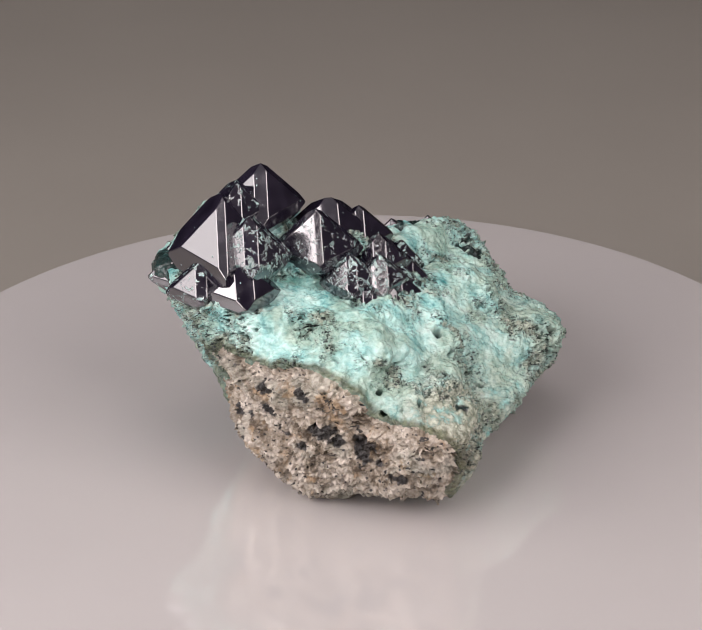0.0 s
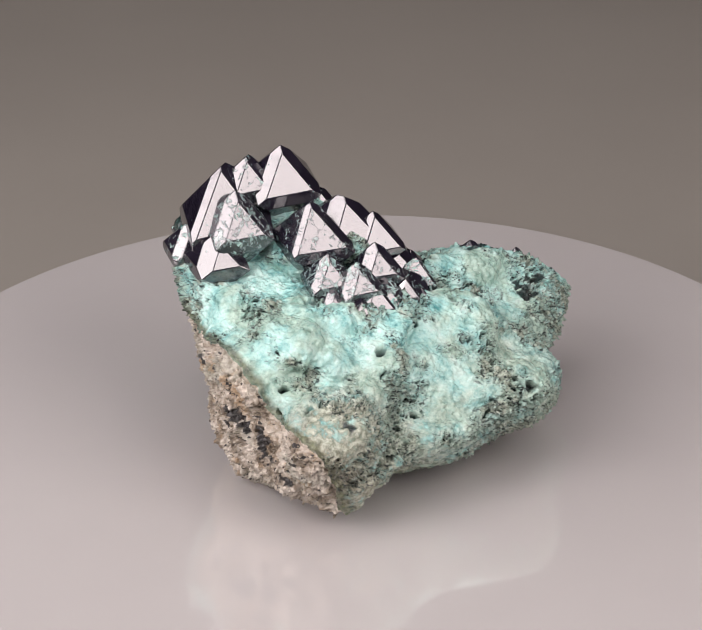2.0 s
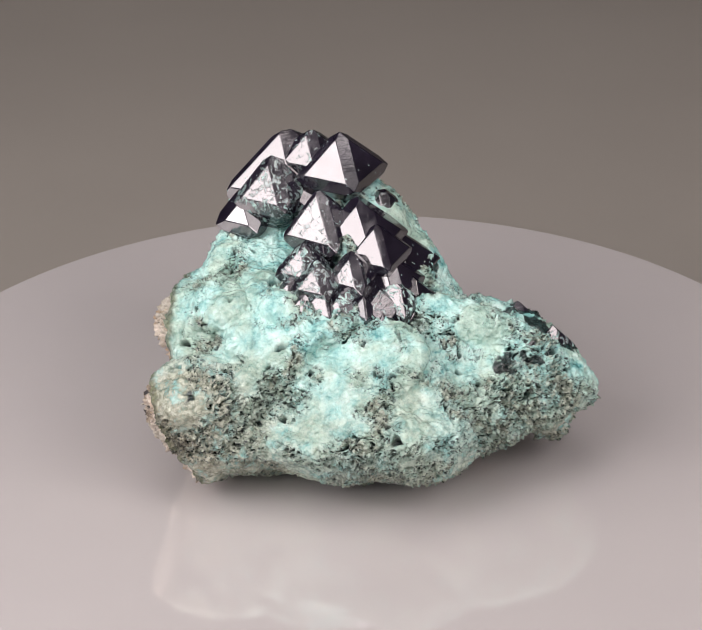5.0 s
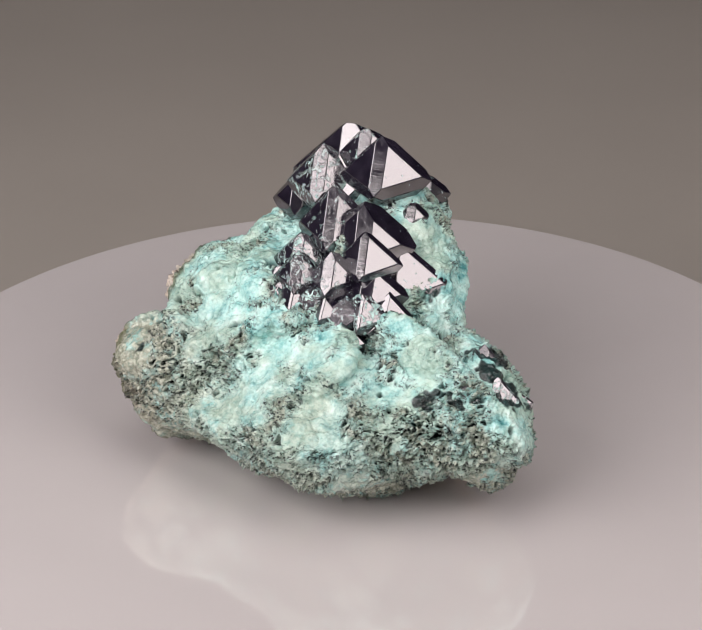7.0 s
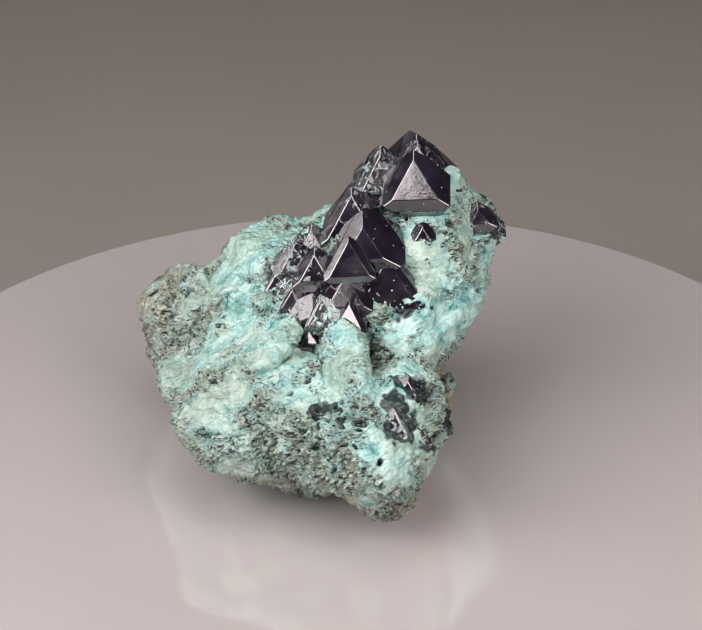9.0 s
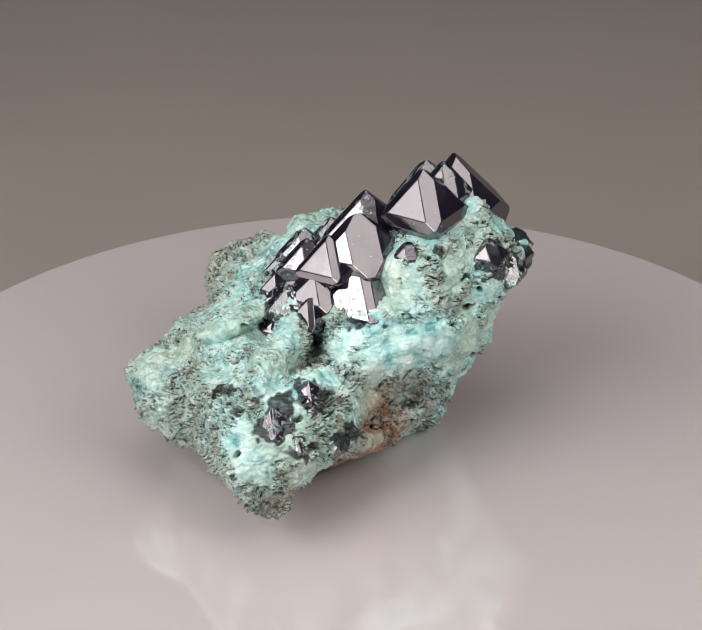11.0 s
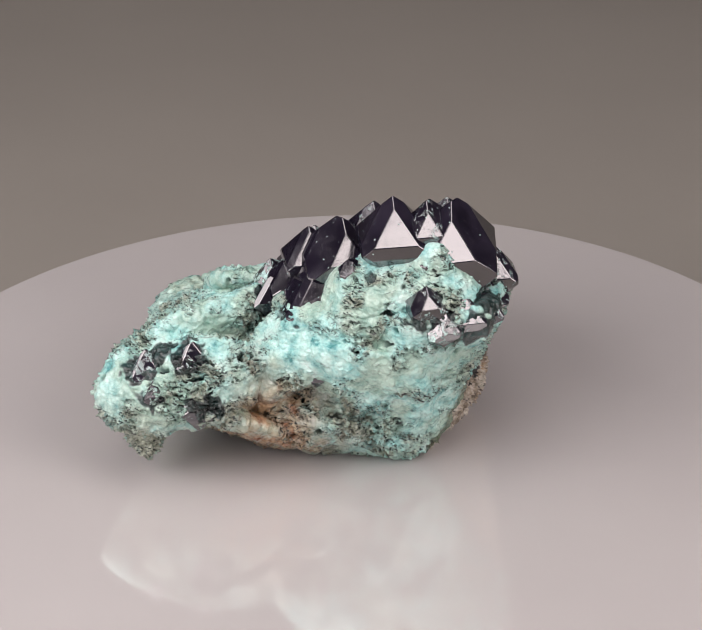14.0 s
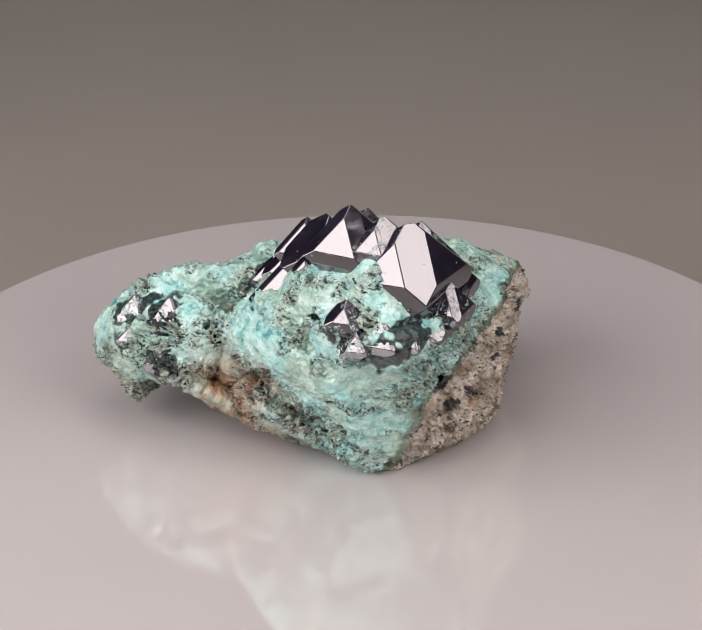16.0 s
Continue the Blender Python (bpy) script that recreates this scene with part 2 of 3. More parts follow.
def rock_lumps():
    lump(7.1, -11.9, 3.0, 2.3, 5.9, 12.2, -42, -64, 171)
    lump(16.7, 6.6, 8.5, 5.1, 6.9, 11.2, 151, -68, 178)
    lump(5.2, 11.8, 4.4, 1.2, 8.6, 14.5, 25, 56, 104)
    lump(-12.2, 0.5, 12.9, 3.8, 7.0, 19.1, 2, 27, 160)
    lump(-6.9, 3.3, 3.1, 1.2, 4.3, 11.8, 39, 48, 128)
    lump(-5.6, -9.5, 3.4, 4.0, 7.9, 9.3, -133, 52, -159)
    lump(8.0, -5.6, 18.4, 2.5, 5.1, 29.7, -19, -32, -159)
    lump(-16.8, -5.5, 22.7, 2.5, 6.6, 6.8, -14, 16, -143)
    lump(0.8, -17.0, 9.0, 4.4, 7.1, 14.1, 79, 1, 63)
    lump(13.3, 21.8, 8.8, 2.3, 3.4, 6.4, -32, 4, -119)
    lump(7.1, -6.8, 13.4, 3.6, 5.6, 10.1, 12, -46, 113)
    lump(-2.6, -0.5, 23.6, 10.9, 12.6, 28.8, 12, 4, -135)
    lump(13.1, -4.8, 14.3, 1.6, 7.4, 13.5, 40, 57, 133)
    lump(-10.3, -10.4, 19.1, 3.6, 6.1, 17.8, 47, -8, -124)
    lump(10.5, -4.7, 4.0, 3.1, 12.8, 15.3, 82, -59, 152)
    lump(7.7, 20.2, 13.0, 4.3, 5.6, 10.1, 110, -44, 113)
    lump(-19.8, 0.9, 24.9, 2.0, 4.0, 4.4, -14, -8, 158)
    lump(10.1, -19.2, 11.9, 4.5, 5.8, 7.3, -81, 11, 165)
    lump(-1.9, 6.8, 7.5, 2.0, 11.2, 18.0, 138, 33, 118)
    lump(0.7, -16.3, 20.6, 1.2, 3.9, 7.5, 45, 51, 105)
    lump(14.4, 8.7, 10.2, 5.3, 6.6, 18.2, 89, -53, -172)
    lump(9.8, 12.6, 15.6, 2.4, 5.7, 12.6, -75, 14, 155)
    lump(-6.0, -13.5, 11.6, 4.2, 8.2, 10.9, -52, 14, -135)
    lump(-7.0, 7.5, 22.8, 3.2, 5.5, 20.2, 140, -28, 93)
    lump(8.4, -7.6, 16.0, 2.2, 6.4, 18.2, -76, 67, 157)


def rock_core():
    """Inner lumps that close the hollows between the outer ones."""
    lump(6.0, 9.0, 10.5, 5.0, 5.5, 5.5, 0, 0, 0)
    lump(12.3, 9.0, 15.2, 4.0, 4.5, 2.6, 0, 0, 0)
    lump(-1.2, 10.6, 8.3, 4.4, 3.4, 3.6, 0, 0, 0)
    lump(6.2, -12.0, 9.6, 5.0, 4.5, 4.6, 0, 0, 0)
    lump(9.4, 3.2, 13.0, 4.6, 4.6, 4.6, 0, 0, 0)
    lump(6.2, -12.8, 17.2, 4.0, 2.8, 3.0, 0, 0, 0)
    lump(11.0, -7.6, 10.0, 3.4, 4.4, 3.6, 0, 0, 0)
    lump(7.2, 4.7, 6.2, 4.2, 4.4, 3.6, 0, 0, 0)
    lump(13.6, 15.0, 15.2, 3.0, 3.0, 1.8, 0, 0, 0)
    lump(-1.0, -12.8, 18.4, 3.8, 2.2, 2.8, 0, 0, 0)
    lump(1.0, -14.4, 18.9, 4.6, 3.2, 3.6, 0, 0, 0)
    lump(11.6, -20.0, 14.0, 3.4, 3.6, 3.4, 0, 0, 0)
    lump(12.0, -13.4, 14.8, 1.8, 2.6, 2.4, 0, 0, 0)
    lump(20.4, -1.6, 11.0, 2.8, 3.8, 3.0, 0, 0, 0)
    lump(23.2, 5.4, 10.6, 2.4, 3.4, 3.0, 0, 0, 0)
    lump(11.3, -22.2, 12.6, 2.4, 2.4, 3.0, 0, 0, 0)
    lump(10.4, -18.6, 4.4, 2.8, 2.8, 3.0, 0, 0, 0)


def crust_fillings():
    """Crust between the crystals."""
    lump(-10.2, 3.2, 25.2, 5.0, 5.0, 4.4, 0, 0, 0)
    lump(-15.6, -0.6, 24.4, 4.6, 4.0, 4.2, 0, 0, 0)
    lump(-15.6, 1.8, 24.2, 4.6, 3.2, 3.6, 0, 0, 0)
    lump(-15.4, 1.2, 27.4, 2.4, 1.5, 3.8, 0, 0, 20)
    lump(-8.4, 6.0, 22.8, 4.6, 4.0, 3.6, 0, 0, 0)
    lump(-6.8, 6.4, 24.8, 3.2, 2.2, 3.0, 0, 0, 0)
    lump(-5.0, -1.0, 24.2, 4.0, 4.0, 3.0, 0, 0, 0)
    lump(1.6, 0.6, 25.4, 3.0, 1.0, 1.6, 0, 35, 0)


def union(p, lumps):
    """How deep points lie in the rounded union of lumps, in millimetres, and the way inwards."""
    total, lean = np.full(len(p), 1e-30), np.zeros((len(p), 3))
    for c, m, r in lumps:
        q = (p - c) @ m.T
        d = np.maximum(np.sqrt((q * q).sum(1)), 1e-6)
        w = np.exp(np.clip(1.5 * r * (1 - d), -60, 60))
        total += w
        lean -= (w * r / d)[:, None] * (q @ m)
    return np.log(total) / 1.5, lean / total[:, None]


def rock_depth(p):
    """Depth in the rock, and its slope."""
    body, lean = union(p, LUMPS[:FILLED])
    body = body - 0.15
    # the crystals grow from a sloping top, with crust filling in between them
    top = 22.3 - 0.13 * p[:, 0] - 0.10 * np.maximum(p[:, 0] - 6.0, 0) - 0.32 * np.maximum(-5.0 - p[:, 1], 0) * np.clip((p[:, 0] - 4.0) / 5.0, 0, 1) - p[:, 2]
    soft = np.clip(0.5 + (top - body) / 3.0, 0, 1)
    body = top + (body - top) * soft - 1.5 * soft * (1 - soft)
    lean = soft[:, None] * lean + (1 - soft)[:, None] * np.array((-0.15, 0.0, -1.0))
    more, bend = union(p, LUMPS[FILLED:])
    lean = np.where((more > body)[:, None], bend, lean)
    body = np.maximum(body, more)
    # cut level where it stands on the platter
    lean = np.where((p[:, 2] - 0.05 < body)[:, None], np.array((0.0, 0.0, 1.0)), lean)
    return np.minimum(body, p[:, 2] - 0.05), lean


rock_lumps()
rock_core()
FILLED = len(LUMPS)
crust_fillings()


def lattice(ix, iy, iz, salt):
    h = (ix * 374761393 + iy * 668265263 + iz * 2147483647 + salt * 1274126177) & 0xFFFFFFFF
    h = ((h ^ (h >> 13)) * 1274126177) & 0xFFFFFFFF
    h = ((h ^ (h >> 16)) * 2246822519) & 0xFFFFFFFF
    return ((h ^ (h >> 15)) & 0xFFFF) / 65535.0


def value_noise(p, size, salt):
    q = p / size
    i = np.floor(q).astype(np.int64)
    f = q - i
    f = f * f * (3 - 2 * f)
    out = 0
    for dx in (0, 1):
        for dy in (0, 1):
            for dz in (0, 1):
                w = (f[:, 0] if dx else 1 - f[:, 0]) * (f[:, 1] if dy else 1 - f[:, 1]) * (f[:, 2] if dz else 1 - f[:, 2])
                out = out + w * lattice(i[:, 0] + dx, i[:, 1] + dy, i[:, 2] + dz, salt)
    return out - 0.5


def grains(p, size, salt):
    """Distance to the nearest of scattered grain centres, 0 to about 1."""
    q = p / size
    i = np.floor(q).astype(np.int64)
    best = np.full(len(p), 9.0)
    for dx in (-1, 0, 1):
        for dy in (-1, 0, 1):
            for dz in (-1, 0, 1):
                c = i + (dx, dy, dz)
                at = np.stack([c[:, k] + lattice(c[:, 0], c[:, 1], c[:, 2], salt + k) for k in range(3)], 1)
                best = np.minimum(best, ((q - at) ** 2).sum(1))
    return np.sqrt(best)


def surface_nets(field, low, step):
    """Quads round the zero level of a grid of depths."""
    nx, ny, nz = field.shape
    inside = field > 0
    corners = [(0, 0, 0), (1, 0, 0), (0, 1, 0), (1, 1, 0), (0, 0, 1), (1, 0, 1), (0, 1, 1), (1, 1, 1)]
    cell = (slice(None, -1), slice(1, None))
    count = sum(inside[cell[a], cell[b], cell[c]].astype(int) for a, b, c in corners)
    live = (count > 0) & (count < 8)
    number = np.full(live.shape, -1)
    number[live] = np.arange(live.sum())
    at = np.argwhere(live)
    total, hits = np.zeros((len(at), 3)), np.zeros(len(at))
    for a in range(8):
        for b in range(a + 1, 8):
            ca, cb = np.array(corners[a]), np.array(corners[b])
            if abs(ca - cb).sum() != 1:
                continue
            fa, fb = field[tuple((at + ca).T)], field[tuple((at + cb).T)]
            cross = (fa > 0) != (fb > 0)
            t = np.where(cross, fa / np.where(cross, fa - fb, 1), 0)
            total += np.where(cross[:, None], ca + t[:, None] * (cb - ca), 0)
            hits += cross
    verts = low + step * (at + total / hits[:, None])
    quads = []
    for axis in range(3):
        u, v = (axis + 1) % 3, (axis + 2) % 3
        here = [slice(None)] * 3
        there = [slice(None)] * 3
        here[axis], there[axis] = slice(None, -1), slice(1, None)
        flips = np.argwhere(inside[tuple(here)] != inside[tuple(there)])
        flips = flips[(flips[:, u] > 0) & (flips[:, v] > 0)]
        ids = []
        for du, dv in ((1, 1), (0, 1), (0, 0), (1, 0)):
            c = flips.copy()
            c[:, u] -= du
            c[:, v] -= dv
            ids.append(number[tuple(c.T)])
        q = np.stack(ids, 1)
        back = ~inside[tuple(flips.T)]
        q[back] = q[back][:, ::-1]
        quads.append(q)
    return verts, np.concatenate(quads)


def split_quads(v, q):
    """Each quad into four."""
    edges = np.concatenate([np.sort(np.stack([q[:, i], q[:, (i + 1) % 4]], 1), 1) for i in range(4)])
    only, back = np.unique(edges, axis=0, return_inverse=True)
    back = back.reshape(4, -1) + len(v)
    mid = v[only].mean(1)
    centre = v[q].mean(1)
    k = np.arange(len(q)) + len(v) + len(only)
    quads = [np.stack([q[:, i], back[i], k, back[i - 1]], 1) for i in range(4)]
    return np.concatenate([v, mid, centre]), np.concatenate(quads)


def mesh_of(name, v, q, material, parent, label="", masks=()):
    used, back = np.unique(q, return_inverse=True)
    q = back.reshape(-1, 4)
    mesh = bpy.data.meshes.new(name)
    mesh.vertices.add(len(used))
    mesh.vertices.foreach_set("co", (v[used] * MM).ravel())
    mesh.loops.add(q.size)
    mesh.loops.foreach_set("vertex_index", q.ravel().astype(np.int32))
    mesh.polygons.add(len(q))
    mesh.polygons.foreach_set("loop_start", np.arange(0, q.size, 4, dtype=np.int32))
    mesh.polygons.foreach_set("use_smooth", np.ones(len(q), dtype=bool))
    mesh.update(calc_edges=True)
    mesh.validate()
    for word, values in masks:
        mesh.attributes.new(word, "FLOAT", "POINT").data.foreach_set("value", values[used].astype(np.float32))
    mesh.materials.append(material)
    ob = new(name, mesh)
    ob.parent = parent
    return tagged(ob, label)


# black mineral that lies flush in the rock, and a few dark pits: place and radius in millimetres
DARK_SPOTS = (
    (-5.5, -19.9, 16.9, 1.3), (1.7, -22.3, 10.5, 1.9), (-3.0, -20.9, 12.1, 1.3), (-1.0, -21.1, 10.8, 1.2), (2.9, -22.8, 8.9, 1.3),
    (6.2, -23.4, 7.0, 1.2), (-9.7, -16.4, 15.6, 1.2), (-13.1, -7.8, 12.9, 1.7), (-9.2, -16.8, 12.9, 1.2), (-8.0, -18.0, 10.0, 1.1),
    (-6.0, -19.0, 8.6, 1.2), (-4.6, -20.4, 6.4, 1.0), (9.0, -15.6, 12.6, 1.4), (9.2, 5.0, 15.6, 1.2), (-8.0, 11.4, 19.0, 1.3), (-12.9, -9.8, 9.3, 1.1), (6.9, 9.6, 16.8, 1.2), (13.4, -21.0, 15.0, 1.1),
    (6.3, 3.4, 20.4, 3.4), (7.8, 3.2, 17.6, 2.4), (8.2, 3.2, 15.8, 1.5), (4.6, -3.8, 22.6, 2.6), (3.6, 6.6, 20.4, 2.8), (6.2, -1.0, 21.8, 2.4), (-1.5, 9.4, 20.6, 2.6),
    (10.6, 24.2, 15.4, 2.3), (8.0, 24.6, 12.8, 1.9), (6.2, 20.4, 17.0, 2.5), (13.6, 19.8, 15.6, 2.1), (14.6, 15.6, 15.4, 1.9), (3.8, 21.2, 12.2, 2.7), (9.4, 21.4, 16.6, 1.7), (12.8, 23.2, 12.8, 1.7),
    (-20.4, 1.4, 22.8, 3.0), (-18.6, 4.4, 23.8, 2.4), (-20.6, -1.8, 24.2, 2.4), (-17.4, 5.4, 25.0, 2.0), (-11.8, -12.4, 9.6, 1.1), (-13.0, -10.2, 17.0, 1.0))


def build_rock(parent):
    step = 0.5
    low = np.array((-26.0, -30.0, -2.0))
    shape = (108, 122, 78)
    grid = np.stack(np.meshgrid(*[low[k] + step * np.arange(shape[k]) for k in range(3)], indexing="ij"), -1).reshape(-1, 3)
    v, q = surface_nets(rock_depth(grid)[0].reshape(shape), low, step)
    for _ in range(2):
        v, q = split_quads(v, q)
        for _ in range(2):
            depth, lean = rock_depth(v)
            size = np.linalg.norm(lean, axis=1)
            v = v - lean / np.maximum(size, 1e-6)[:, None] * np.clip(depth / np.maximum(size, 0.3), -1, 1)[:, None]
    lean = rock_depth(v)[1]
    out = -lean / np.maximum(np.linalg.norm(lean, axis=1), 1e-6)[:, None]
    # the tan host shows on the broken side below the crust
    side = -0.6 * v[:, 0] - 0.8 * v[:, 1] - 0.45 * v[:, 2] - 8.0 - 0.4 * np.maximum(v[:, 2] - 14.0, 0) + 2.2 * value_noise(v, 5.0, 11) + 1.0 * value_noise(v, 1.6, 12) + 0.6 * value_noise(v, 0.6, 13)
    host = np.clip(side * 2.0 + 0.5, 0, 1)
    bent = np.stack([value_noise(v, 1.1, 70 + k) + 0.5 * value_noise(v, 0.45, 75 + k) for k in range(3)], 1)
    slant = (v + 0.9 * bent) @ np.array(((1.0, 0.25, 0.0), (-0.25, 1.0, 0.3), (0.1, -0.4, 1.7))).T
    patch = 2.4 * value_noise(v, 4.5, 51) + 1.7 * value_noise(v, 2.0, 52) + 0.8 * value_noise(v, 0.9, 53) + 0.42
    # smooth, waxy stretches
    for x, y, z, r in ((0.0, -16.5, 21.0, 8.0), (6.5, -12.5, 18.5, 5.0), (15.5, -5.0, 20.5, 7.0), (-6.0, 12.5, 15.5, 6.0), (-11.5, 5.5, 9.0, 6.0), (-12.5, 0.5, 31.0, 4.0), (-11.0, 8.5, 21.0, 7.0), (-5.0, 12.5, 19.0, 5.0), (-14.5, 4.0, 13.0, 7.0), (-12.0, 6.0, 26.0, 6.0)):
        patch -= 0.42 * np.clip(1.4 - np.linalg.norm(v - (x, y, z), axis=1) / r, 0, 1)
    patch = np.clip(patch + 0.35 * np.clip(1 - v[:, 2] / 9.0, 0, 1), 0, 1)
    coarse = 1.1 * value_noise(v, 5.5, 1) + 0.7 * value_noise(v, 2.4, 2)
    beads = np.clip(0.72 - grains(v, 1.9, 20), -0.2, 0.6)
    small = np.clip(0.65 - grains(slant, 0.95, 30), -0.25, 0.6)
    fine = 0.55 * value_noise(slant, 0.55, 3) + 0.4 * value_noise(v, 0.3, 4)
    streak = slant * np.array((0.55, 0.8, 1.7))
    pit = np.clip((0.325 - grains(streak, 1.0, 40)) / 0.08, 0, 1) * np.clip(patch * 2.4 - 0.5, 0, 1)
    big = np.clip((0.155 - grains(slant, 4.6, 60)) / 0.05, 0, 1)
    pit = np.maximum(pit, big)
    spots = np.zeros(len(v))
    wavy = 1.7 * value_noise(v, 1.5, 81) + 1.1 * value_noise(v, 0.6, 82)
    for x, y, z, r in DARK_SPOTS:
        spots = np.maximum(spots, np.clip((0.85 * r + wavy - np.linalg.norm((v - (x, y, z)) * (0.8, 0.8, 1.25), axis=1)) / 0.25, 0, 1))
    soft = np.maximum(patch, host * 0.75)
    crumb = np.clip(0.6 - grains(streak * 1.9, 1.0, 90), -0.3, 0.5)
    rough = coarse + 0.55 * beads * (1 - 0.45 * soft) + (0.3 + 0.6 * soft) * small + (0.14 + 0.78 * soft) * crumb + (0.22 + 0.5 * soft) * fine - 0.85 * pit - 0.6 * big - 0.6 * host - 0.08 * spots + 0.1
    # sunken pits are coloured near black, as the mineral spots are
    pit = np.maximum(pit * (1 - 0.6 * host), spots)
    level = np.clip(v[:, 2] / 1.5, 0, 1)
    # the crust between the crystals is thin and even
    level = np.minimum(level, 1 - 0.6 * np.clip((v[:, 2] - 23.5) / 3.0, 0, 1))
    v = v + out * (rough * (0.25 + 0.75 * level))[:, None]
    v[:, 2] = np.maximum(v[:, 2], 0.03)
    rim = np.clip(1.3 - np.abs(side + 0.45) / 0.8, 0, 1)
    masks = (("dark_pits_spots", pit), ("rim", rim), ("grainy", patch))
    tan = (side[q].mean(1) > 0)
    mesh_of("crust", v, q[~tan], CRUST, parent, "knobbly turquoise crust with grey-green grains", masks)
    mesh_of("host_rock", v, q[tan], HOST, parent, "tan grainy quartz rock with black specks", masks)


def flats(a, b, c, edge, tip, special):
    """Planes of an eight-faced crystal with trimmed ridges and corners: normal and reach in its own axes."""
    planes = []
    for sx in (-1, 0, 1):
        for sy in (-1, 0, 1):
            for sz in (-1, 0, 1):
                kind = abs(sx) + abs(sy) + abs(sz)
                if kind == 0:
                    continue
                reach = {1: 1 - tip, 2: 1 - edge, 3: 1.0}[kind]
                word = ("-x" if sx < 0 else "+x" if sx else "") + ("-y" if sy < 0 else "+y" if sy else "") + ("-z" if sz < 0 else "+z" if sz else "")
                planes.append(((sx / a, sy / b, sz / c), special.get(word, reach)))
    return planes


def crystal(parent, x, y, z, half, azimuth=5, edge=0.14, tip=0.08, lean=None, worn=0.07, material=None, label="", **special):
    """A crystal by its centre and half axes in millimetres; the whole cluster grew in one direction.
    Trims of single flats are given as x_plus_z=0.7 and so on."""
    a, b, c = half if isinstance(half, tuple) else (half, half, half)
    words = {k.replace("plus_", "+").replace("minus_", "-").replace("_", ""): v for k, v in special.items()}
    planes = flats(a, b, c, edge, tip, words)
    normal, reach = np.array([p[0] for p in planes]), np.array([p[1] for p in planes])
    trio = np.array(list(itertools.combinations(range(len(planes)), 3)))
    sides = normal[trio]
    firm = np.abs(np.linalg.det(sides)) > 1e-7
    meet = np.linalg.solve(sides[firm], reach[trio[firm]][:, :, None])[:, :, 0]
    meet = meet[(meet @ normal.T <= reach + 1e-6).all(1)]
    meet = np.unique(np.round(meet, 4), axis=0)
    tilt, toward = lean or (3, 300)
    turn = Matrix.Rotation(radians(toward), 3, "Z") @ Matrix.Rotation(radians(tilt), 3, "Y") @ Matrix.Rotation(radians(azimuth - toward), 3, "Z")
    bm = bmesh.new()
    tips = [bm.verts.new((Vector((x, y, z)) + turn @ Vector(p)) * MM) for p in meet]
    bmesh.ops.convex_hull(bm, input=tips)
    bmesh.ops.delete(bm, geom=[v for v in bm.verts if not v.link_faces], context="VERTS")
    bmesh.ops.dissolve_limit(bm, angle_limit=radians(2), verts=bm.verts, edges=bm.edges)
    if worn:
        bmesh.ops.bevel(bm, geom=list(bm.edges), offset=worn * MM, segments=1, affect="EDGES", profile=0.5, clamp_overlap=True)
    bmesh.ops.recalc_face_normals(bm, faces=bm.faces)
    return part("crystal", bm, material or CRYSTAL, parent, label)


def seated(parent, x, y, z, half, sunk=0.2, shape=0, material=None):
    """A small crystal set in the nearest rock surface, sunk by a part of its size."""
    p = np.array([(x, y, z)], float)
    for _ in range(8):
        depth, lean = rock_depth(p)
        size = max(np.linalg.norm(lean), 0.3)
        p = p - lean / size * np.clip(depth / size, -1, 1)[:, None]
    p = p[0] + (lean / max(np.linalg.norm(lean), 1e-6))[0] * half * sunk
    dice = random.Random(shape)
    axes = tuple(half * dice.uniform(0.85, 1.2) for _ in range(3))
    trims = {k: 1 - dice.choice((0.05, 0.12, 0.2, 0.3)) for k in ("plus_x", "plus_y", "minus_x", "minus_y", "plus_z", "plus_x_plus_z", "minus_x_plus_z", "plus_y_plus_z", "minus_y_plus_z")}
    return crystal(parent, *p, axes, 5 + dice.uniform(-7, 7), 0.14, 0.1, (dice.uniform(0, 7), dice.uniform(0, 360)), 0.06, material or CRYSTAL, **trims)


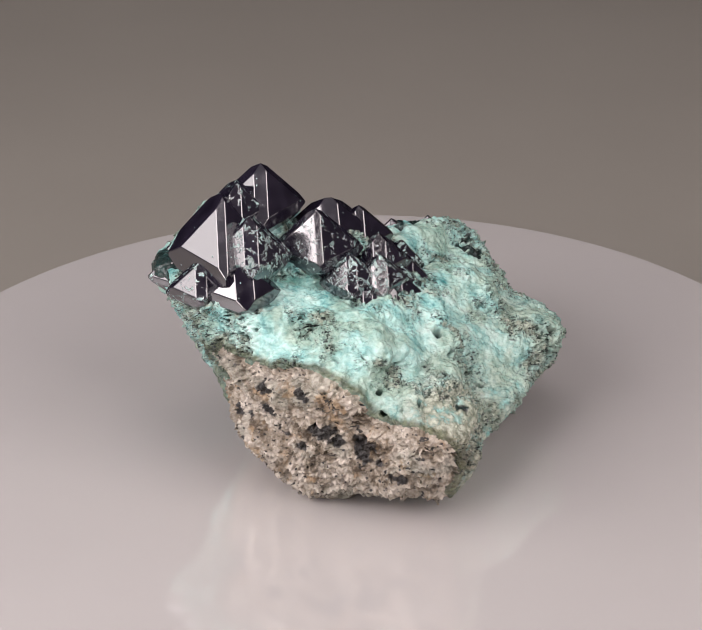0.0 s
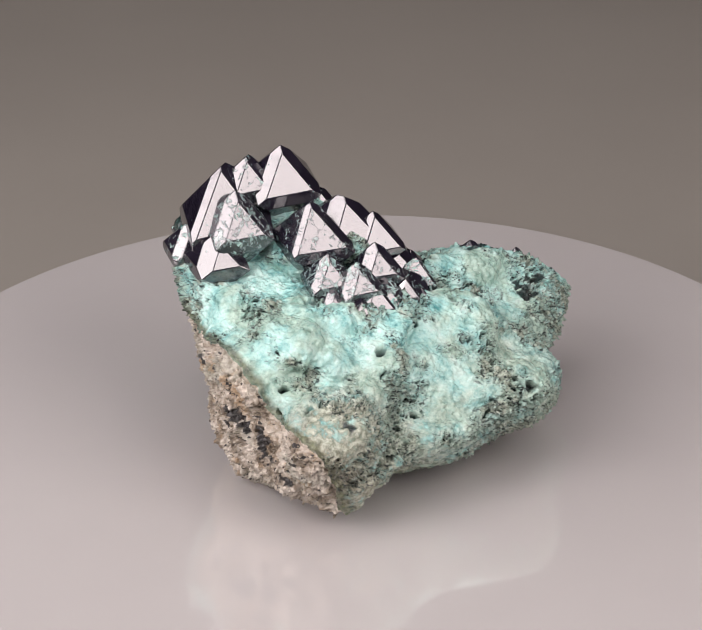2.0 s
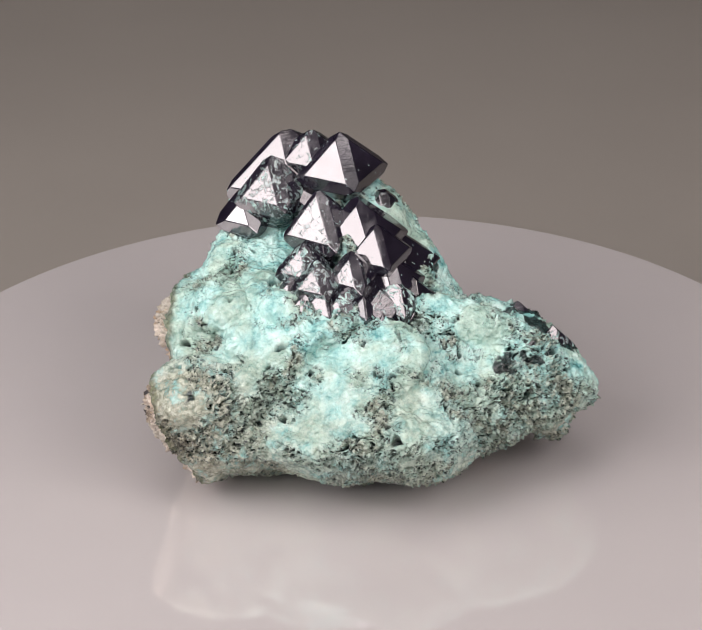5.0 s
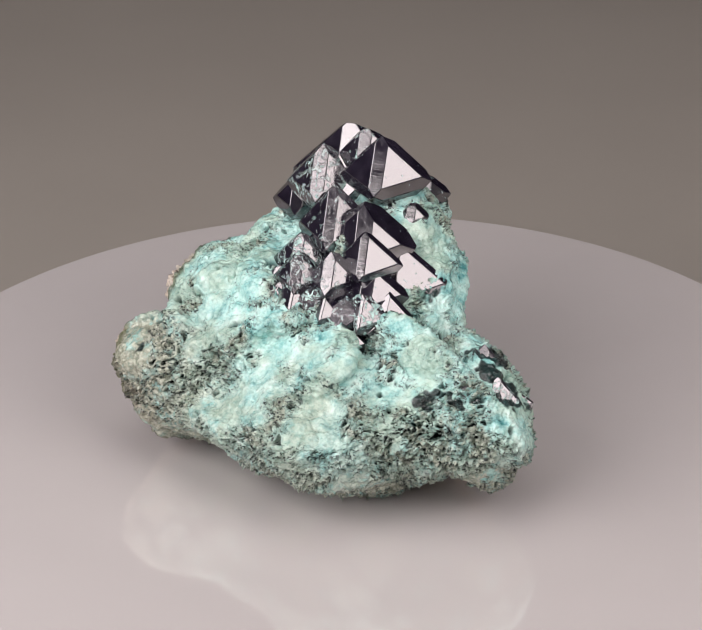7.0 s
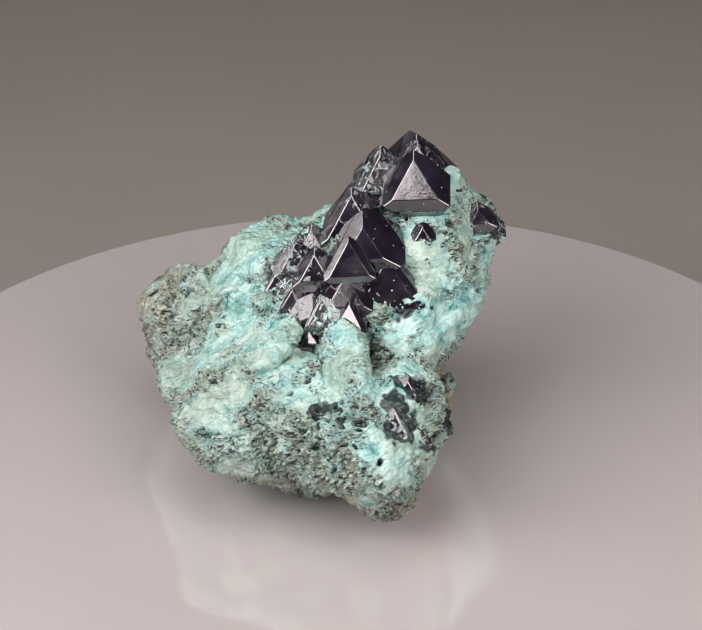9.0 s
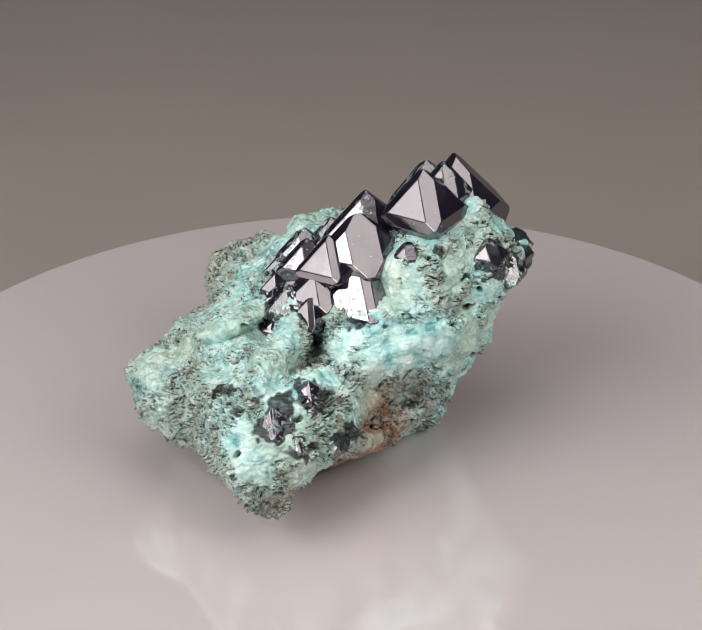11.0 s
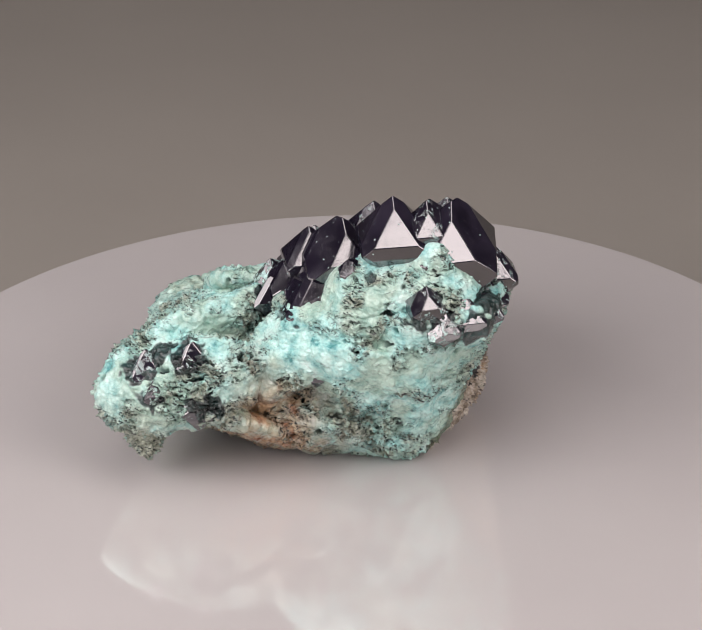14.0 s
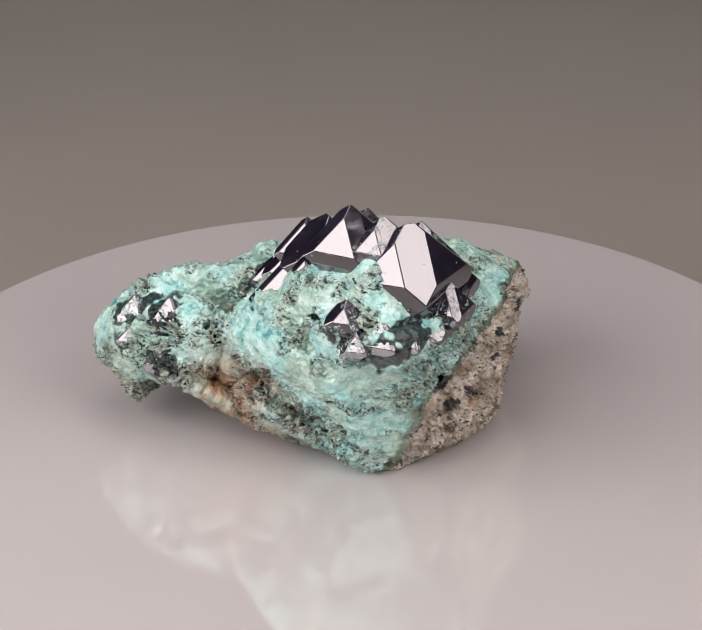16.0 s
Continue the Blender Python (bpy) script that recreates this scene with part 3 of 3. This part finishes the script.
def build_crystals(parent):
    # the large crystals
    crystal(parent, -9.8, 2.0, 30.6, (6.3, 6.6, 6.4), 4, 0.12, 0.10, label="large glossy black crystal with eight faces", plus_z=0.92, plus_y_plus_z=0.85, minus_x_plus_z=0.84)
    crystal(parent, -1.8, 2.9, 25.7, (7.2, 6.9, 6.7), 8, 0.14, 0.08, label="glossy black crystal with broad bevelled edges", plus_x=0.78, plus_y_plus_z=0.74, plus_y=0.86)
    crystal(parent, -3.2, -1.8, 26.2, (6.6, 5.6, 6.4), 6, 0.12, 0.08, material=DUSTY, label="black crystal with a dusty pitted side", plus_x=0.86, minus_y_plus_z=0.94)
    crystal(parent, -14.5, -3.4, 27.4, (7.6, 9.8, 9.0), 4, 0.13, 0.12, label="large glossy black crystal with a rounded tip", minus_x=0.80, minus_x_plus_z=0.80, minus_x_minus_y=0.82, minus_y_plus_z=0.93, plus_z=0.92, minus_x_plus_y=0.80, plus_y=0.68, plus_y_plus_z=0.86)
    crystal(parent, -12.7, -1.2, 31.2, (4.8, 5.2, 5.2), 5, 0.14, 0.08, material=DUSTY, label="glossy black crystal grown through its neighbour", plus_z=0.9, minus_x_plus_z=0.74)
    crystal(parent, -11.0, -6.2, 27.8, (6.0, 6.0, 6.4), 5, 0.14, 0.14, material=CRUSTED, label="black crystal half covered with turquoise crust")
    crystal(parent, -11.8, -9.6, 24.8, (5.4, 4.8, 4.8), 7, 0.16, 0.12, minus_y_plus_z=0.8)
    crystal(parent, -16.8, -7.6, 24.4, (4.6, 4.4, 4.6), 3, 0.14, 0.2, material=DUSTY)
    crystal(parent, 1.9, 3.9, 24.9, (4.8, 4.8, 4.8), 6, 0.10, 0.06)
    crystal(parent, -1.8, 6.6, 21.0, (6.9, 6.6, 6.2), 6, 0.08, 0.14, label="black crystal with one broad bright face")
    crystal(parent, 3.2, 5.0, 21.6, (5.4, 5.2, 4.8), 4, 0.14, 0.12)
    crystal(parent, 4.2, -3.8, 22.8, (4.6, 4.2, 4.4), 8, 0.16, 0.14, material=CRUSTED)
    crystal(parent, 4.2, 0.4, 23.2, (4.8, 4.2, 4.8), 4, 0.16, 0.18, material=DUSTY)
    crystal(parent, 0.8, -4.8, 23.4, (4.4, 4.4, 4.4), 4, 0.14, 0.12, material=CRUSTED)
    crystal(parent, -7.2, 6.4, 26.9, (2.8, 2.8, 2.9), 4, 0.2, 0.35, material=DUSTY)
    crystal(parent, -17.0, 4.6, 25.2, (3.8, 3.8, 3.4), 12, 0.2, 0.2, material=DUSTY)
    # small ones that trail down from the large ones, packed into one dark mass
    for i, (x, y, z, half) in enumerate(((5.6, -6.0, 22.4, 2.9), (3.0, -7.0, 23.0, 2.8), (6.6, -3.6, 22.0, 3.0), (6.9, -1.4, 21.6, 3.3), (7.4, 0.8, 20.6, 3.2), (6.8, 2.8, 20.4, 3.8),
                                         (8.0, 2.4, 18.8, 2.9), (6.2, 5.2, 20.2, 3.8), (8.2, 4.4, 17.8, 2.9), (8.6, 3.0, 16.2, 2.4), (4.8, 7.4, 19.8, 3.2), (6.6, 6.4, 18.8, 2.6), (7.8, 4.0, 16.8, 2.6))):
        seated(parent, x, y, z, half * 1.05, 0.2, i + 3, (CRYSTAL, DUSTY, CRYSTAL, CRUSTED)[i % 4])
    # weathered ones below the large crystal, and flush ones in the arm
    for i, (x, y, z, half) in enumerate(((-20.2, 1.4, 23.0, 3.8), (-18.8, 4.2, 24.0, 3.0), (-20.2, -2.0, 24.2, 2.8), (-18.8, -5.2, 24.4, 2.8), (10.6, 24.0, 15.0, 3.2), (8.0, 24.4, 13.4, 3.0), (6.2, 20.4, 17.0, 3.2), (13.6, 19.8, 15.6, 2.4), (4.2, 21.4, 12.4, 3.4))):
        seated(parent, x, y, z, half * 1.1, 0.56, i + 40, CRUSTED if i % 3 == 1 else DUSTY)
    seated(parent, -5.8, 11.4, 14.4, 1.8, 0.55, 81, DUSTY)


specimen = tagged(new("mineral_specimen"), "mineral specimen of black crystals on turquoise and tan rock", "mineral")
build_rock(specimen)
build_crystals(specimen)


def motions():
    """The platter turns evenly and carries the specimen round."""
    speed = -15.886
    walk(specimen, [(float(t), pose(0, 0, 0, 0, 0, speed * t)) for t in range(17)])
    walk(platter, [(float(t), pose(0, 0, 0, 0, 0, speed * t)) for t in range(17)])


motions()
